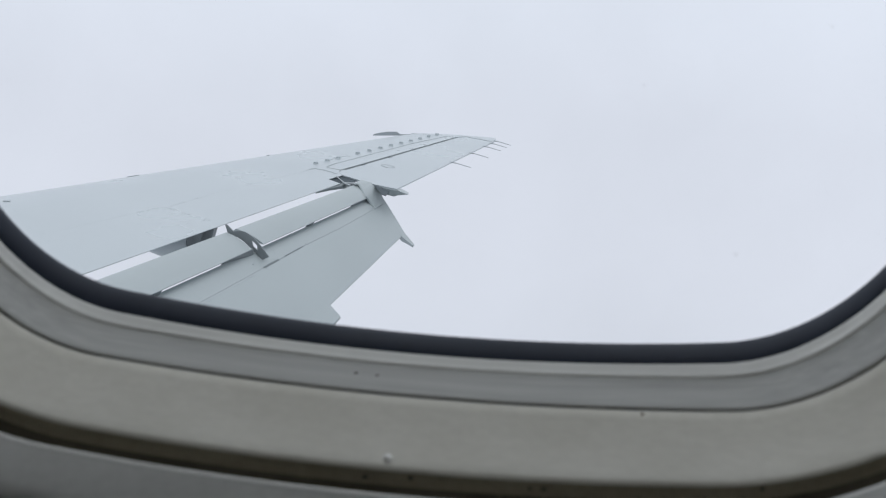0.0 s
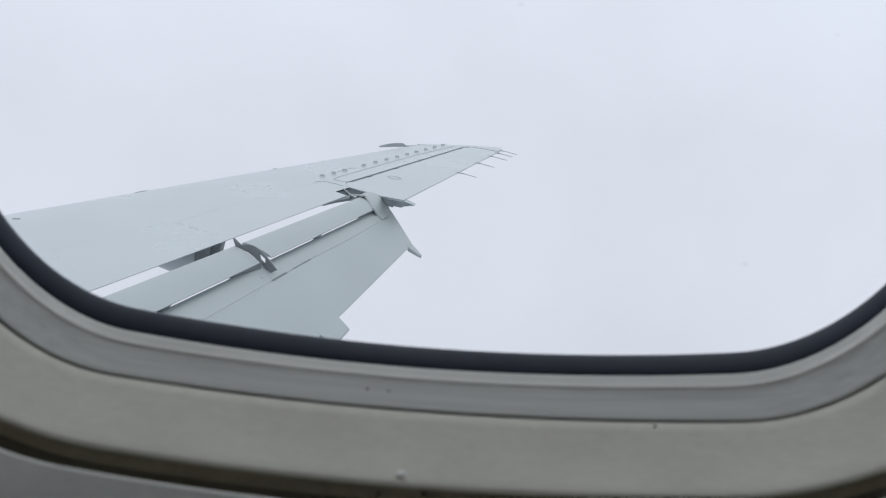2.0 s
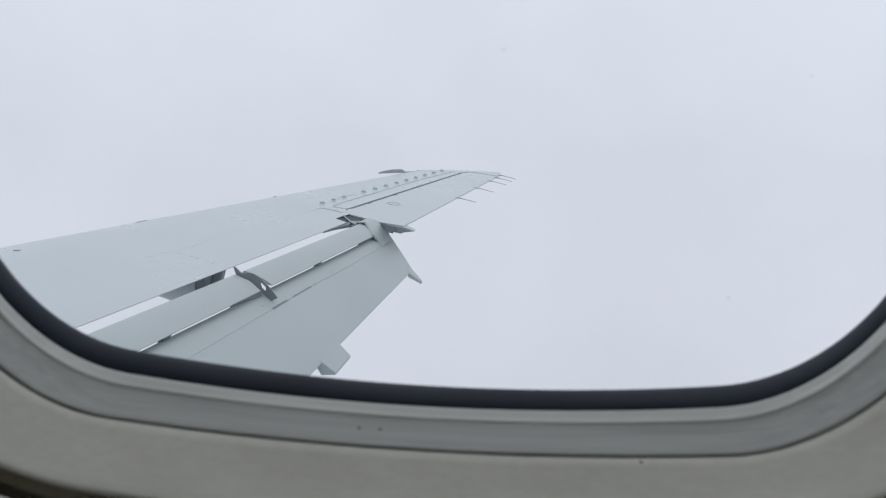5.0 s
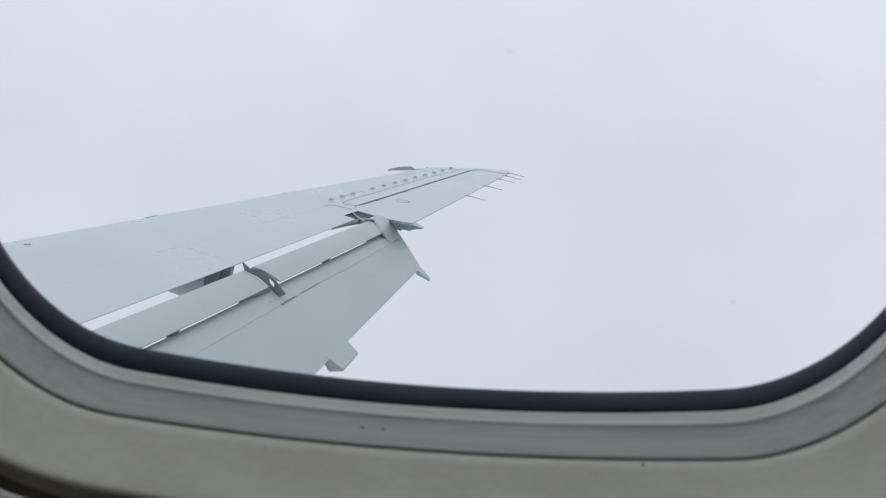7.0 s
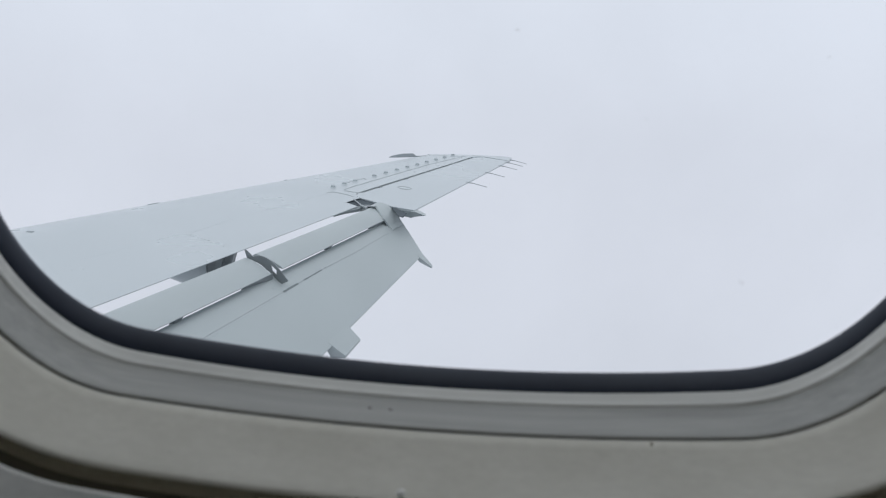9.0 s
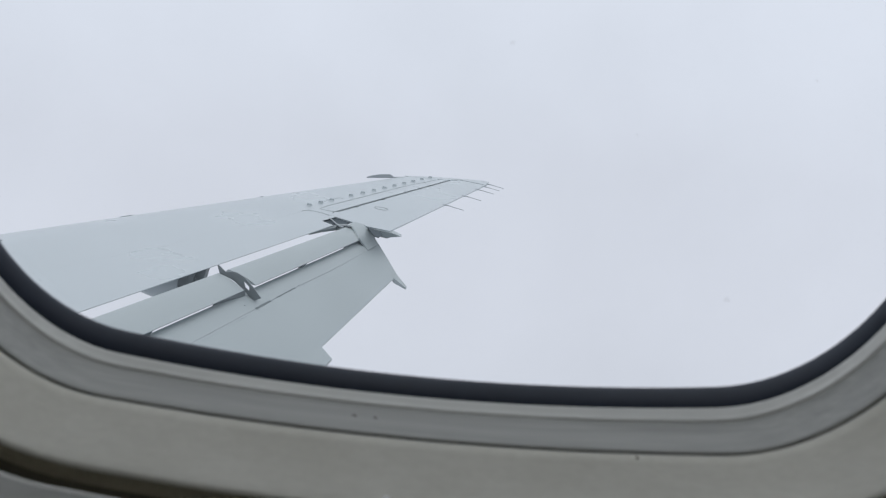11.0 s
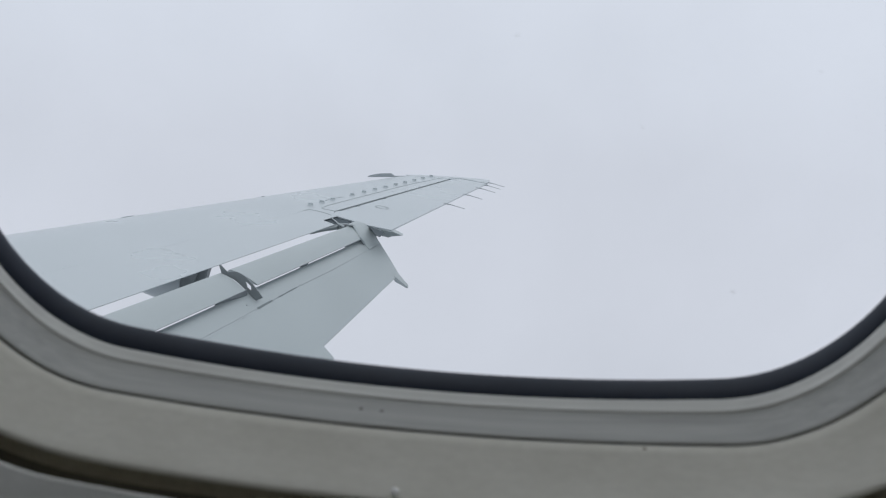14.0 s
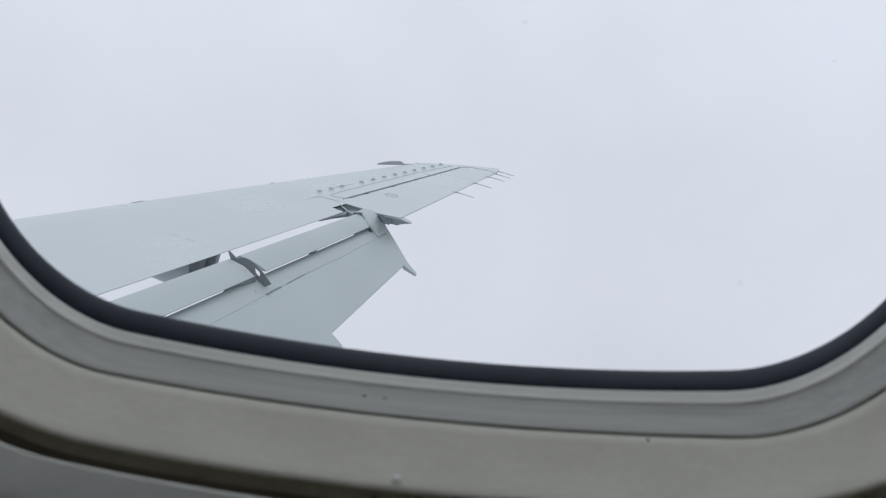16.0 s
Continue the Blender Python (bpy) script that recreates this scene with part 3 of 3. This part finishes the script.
part("flap_horn", bm, FLAP_PAINT, flap, "pointed grey horn at the flap corner", smooth=False)

# bay at the flap's outer end, its shade a dark plate, with its arm
plate("flap_bay", [(-1.40, 6.05), (-1.40, 6.62), (-1.12, 6.62), (-1.035, 6.30), (-1.07, 6.13), (-1.127, 6.12)], BAY_SHADE, -0.017, -0.012, "open flap bay drawn as a plate coloured like its shade")
bm = bmesh.new()
rod(bm, on(-1.225, 6.292, 0.0), on(-1.112, 6.052, 0.0), 0.005)
rod(bm, on(-1.112, 6.052, -0.002), on(-1.065, 6.015, -0.008), 0.008)
rod(bm, on(-1.135, 6.08, -0.004), on(-1.050, 6.10, -0.004), 0.006)
part("flap_arm", bm, GREY_METAL, wing, "grey metal flap arm")
# dark plate in place of the shaded opening
plate("fairing_gap", [(-0.889, 6.102), (-0.745, 5.927), (-0.749, 5.755), (-0.790, 5.800)], BAY_SHADE, -0.0115, -0.007, "gap beside the flap track fairing, a plate coloured like its shade")
bm = bmesh.new()
solid(bm, [[on(x, ya, h), on(x, yb, h), on(x, yb, h - d), on(x, ya, h - d)] for x, ya, yb, h, d in ((-1.25, 5.66, 5.74, -0.005, 0.006), (-1.19, 5.84, 5.98, -0.005, 0.016), (-1.12, 5.98, 6.12, -0.008, 0.022))])
part("flap_bracket", bm, DARK_METAL, wing, "dark hinge bracket", smooth=False)
plate("bracket_web", [(-1.222, 5.900), (-1.202, 5.990), (-1.142, 6.164), (-1.090, 6.180), (-1.030, 6.200), (-1.020, 6.090), (-1.063, 6.062), (-1.172, 5.964)], DARK_METAL, -0.036, -0.030, "dark web of the hinge bracket")

# tapered fairing tail beside the aileron
bm = bmesh.new()
solid(bm, [[on(x, ya, h), on(x, yb, h), on(x, yb - 0.02, h - d), on(x, ya + 0.03, h - d)] for x, ya, yb, h, d in ((-0.96, 6.13, 6.26, -0.012, 0.02), (-0.86, 6.07, 6.20, -0.012, 0.05), (-0.72, 5.985, 6.10, -0.011, 0.055), (-0.69, 5.965, 6.07, -0.006, 0.045), (-0.60, 5.875, 5.94, -0.012, 0.008))])
part("track_fairing", bm, FLAP_PAINT, wing, "pointed grey flap track fairing", smooth=False)

# flap track fairing under the wing, seen through the gap
bm = bmesh.new()
rows = []
for x, w, d in ((-2.45, 0.02, 0.10), (-2.25, 0.07, 0.17), (-2.08, 0.10, 0.23), (-1.95, 0.11, 0.27), (-1.86, 0.11, 0.28), (-1.825, 0.10, 0.27)):
    rows.append([on(x, 4.78 + w * math.cos(a), -0.03 - d * 0.5 + d * 0.5 * math.sin(a)) for a in [math.tau * q / 14 for q in range(14)]])
solid(bm, rows)
part("track_fairing", bm, PAINT, wing, "grey flap track fairing under the wing")
bm = bmesh.new()
for x, y, sx, sy, sz, h in ((-1.775, 4.74, 0.09, 0.10, 0.20, -0.125), (-1.700, 4.72, 0.06, 0.08, 0.13, -0.105), (-1.735, 4.66, 0.035, 0.03, 0.17, -0.12), (-1.662, 4.70, 0.016, 0.06, 0.15, -0.090)):
    p = on(x, y, h)
    for v in box(bm, p.x, p.y, p.z, sx, sy, sz):
        v.co.x += 0.25 * (v.co.z - p.z)
rod(bm, on(-1.80, 4.70, -0.10), on(-1.69, 4.70, -0.12), 0.022, n=12)
part("flap_actuator", bm, RIB, wing, "grey flap actuator housing", smooth=False)

# ---- specks on the window frame ----


def speck(name, x, y, z, r, mat, label, flat=0.5):
    b = bmesh.new()
    bmesh.ops.create_icosphere(b, subdivisions=2, radius=r)
    for v in b.verts:
        v.co.z *= flat
        v.co *= 1 + 0.15 * noise.noise(v.co * 900 + Vector((x, y, z)) * 50)
    o = part(name, b, mat)
    o.matrix_world = pose(x, y, z, 35)
    return tagged(o, label, "speck", "specks on the window")


speck("paint_blob", -0.0154, 0.1440, -0.0670, 0.0009, WHITE, "small white paint blob on the cream window reveal", 0.7)
for x, z, r in ((-0.0192, -0.0696, 0.0006), (-0.0105, -0.0690, 0.0006), (0.0121, -0.0689, 0.0004), (0.0147, -0.0687, 0.0005), (0.0548, -0.0646, 0.0005)):
    speck("dirt_spot", x, 0.1406, z, r, OLD_DIRT, "tiny dark dirt spot on the window sill edge", 0.4)
speck("dirt_spot", 0.0377, 0.1690, -0.0628, 0.0004, DUST, "small tan dirt spot beside the window joint", 0.4)
for x, z in ((-0.0281, -0.0630), (-0.0230, -0.0631)):
    speck("dirt_spot", x, 0.1800, z - 0.0002, 0.0004, OLD_DIRT, "faint dirt spot on the grey window edge", 0.2)
for x, z, r in ((0.0640, -0.0310, 0.0008), (0.0027, 0.0305, 0.0008), (0.0795, 0.0265, 0.0006), (0.0365, 0.0096, 0.0005)):
    speck("pane_smudge", x, 0.2036, z, r, SMUDGE, "faint dried water mark on the window pane", 0.3)
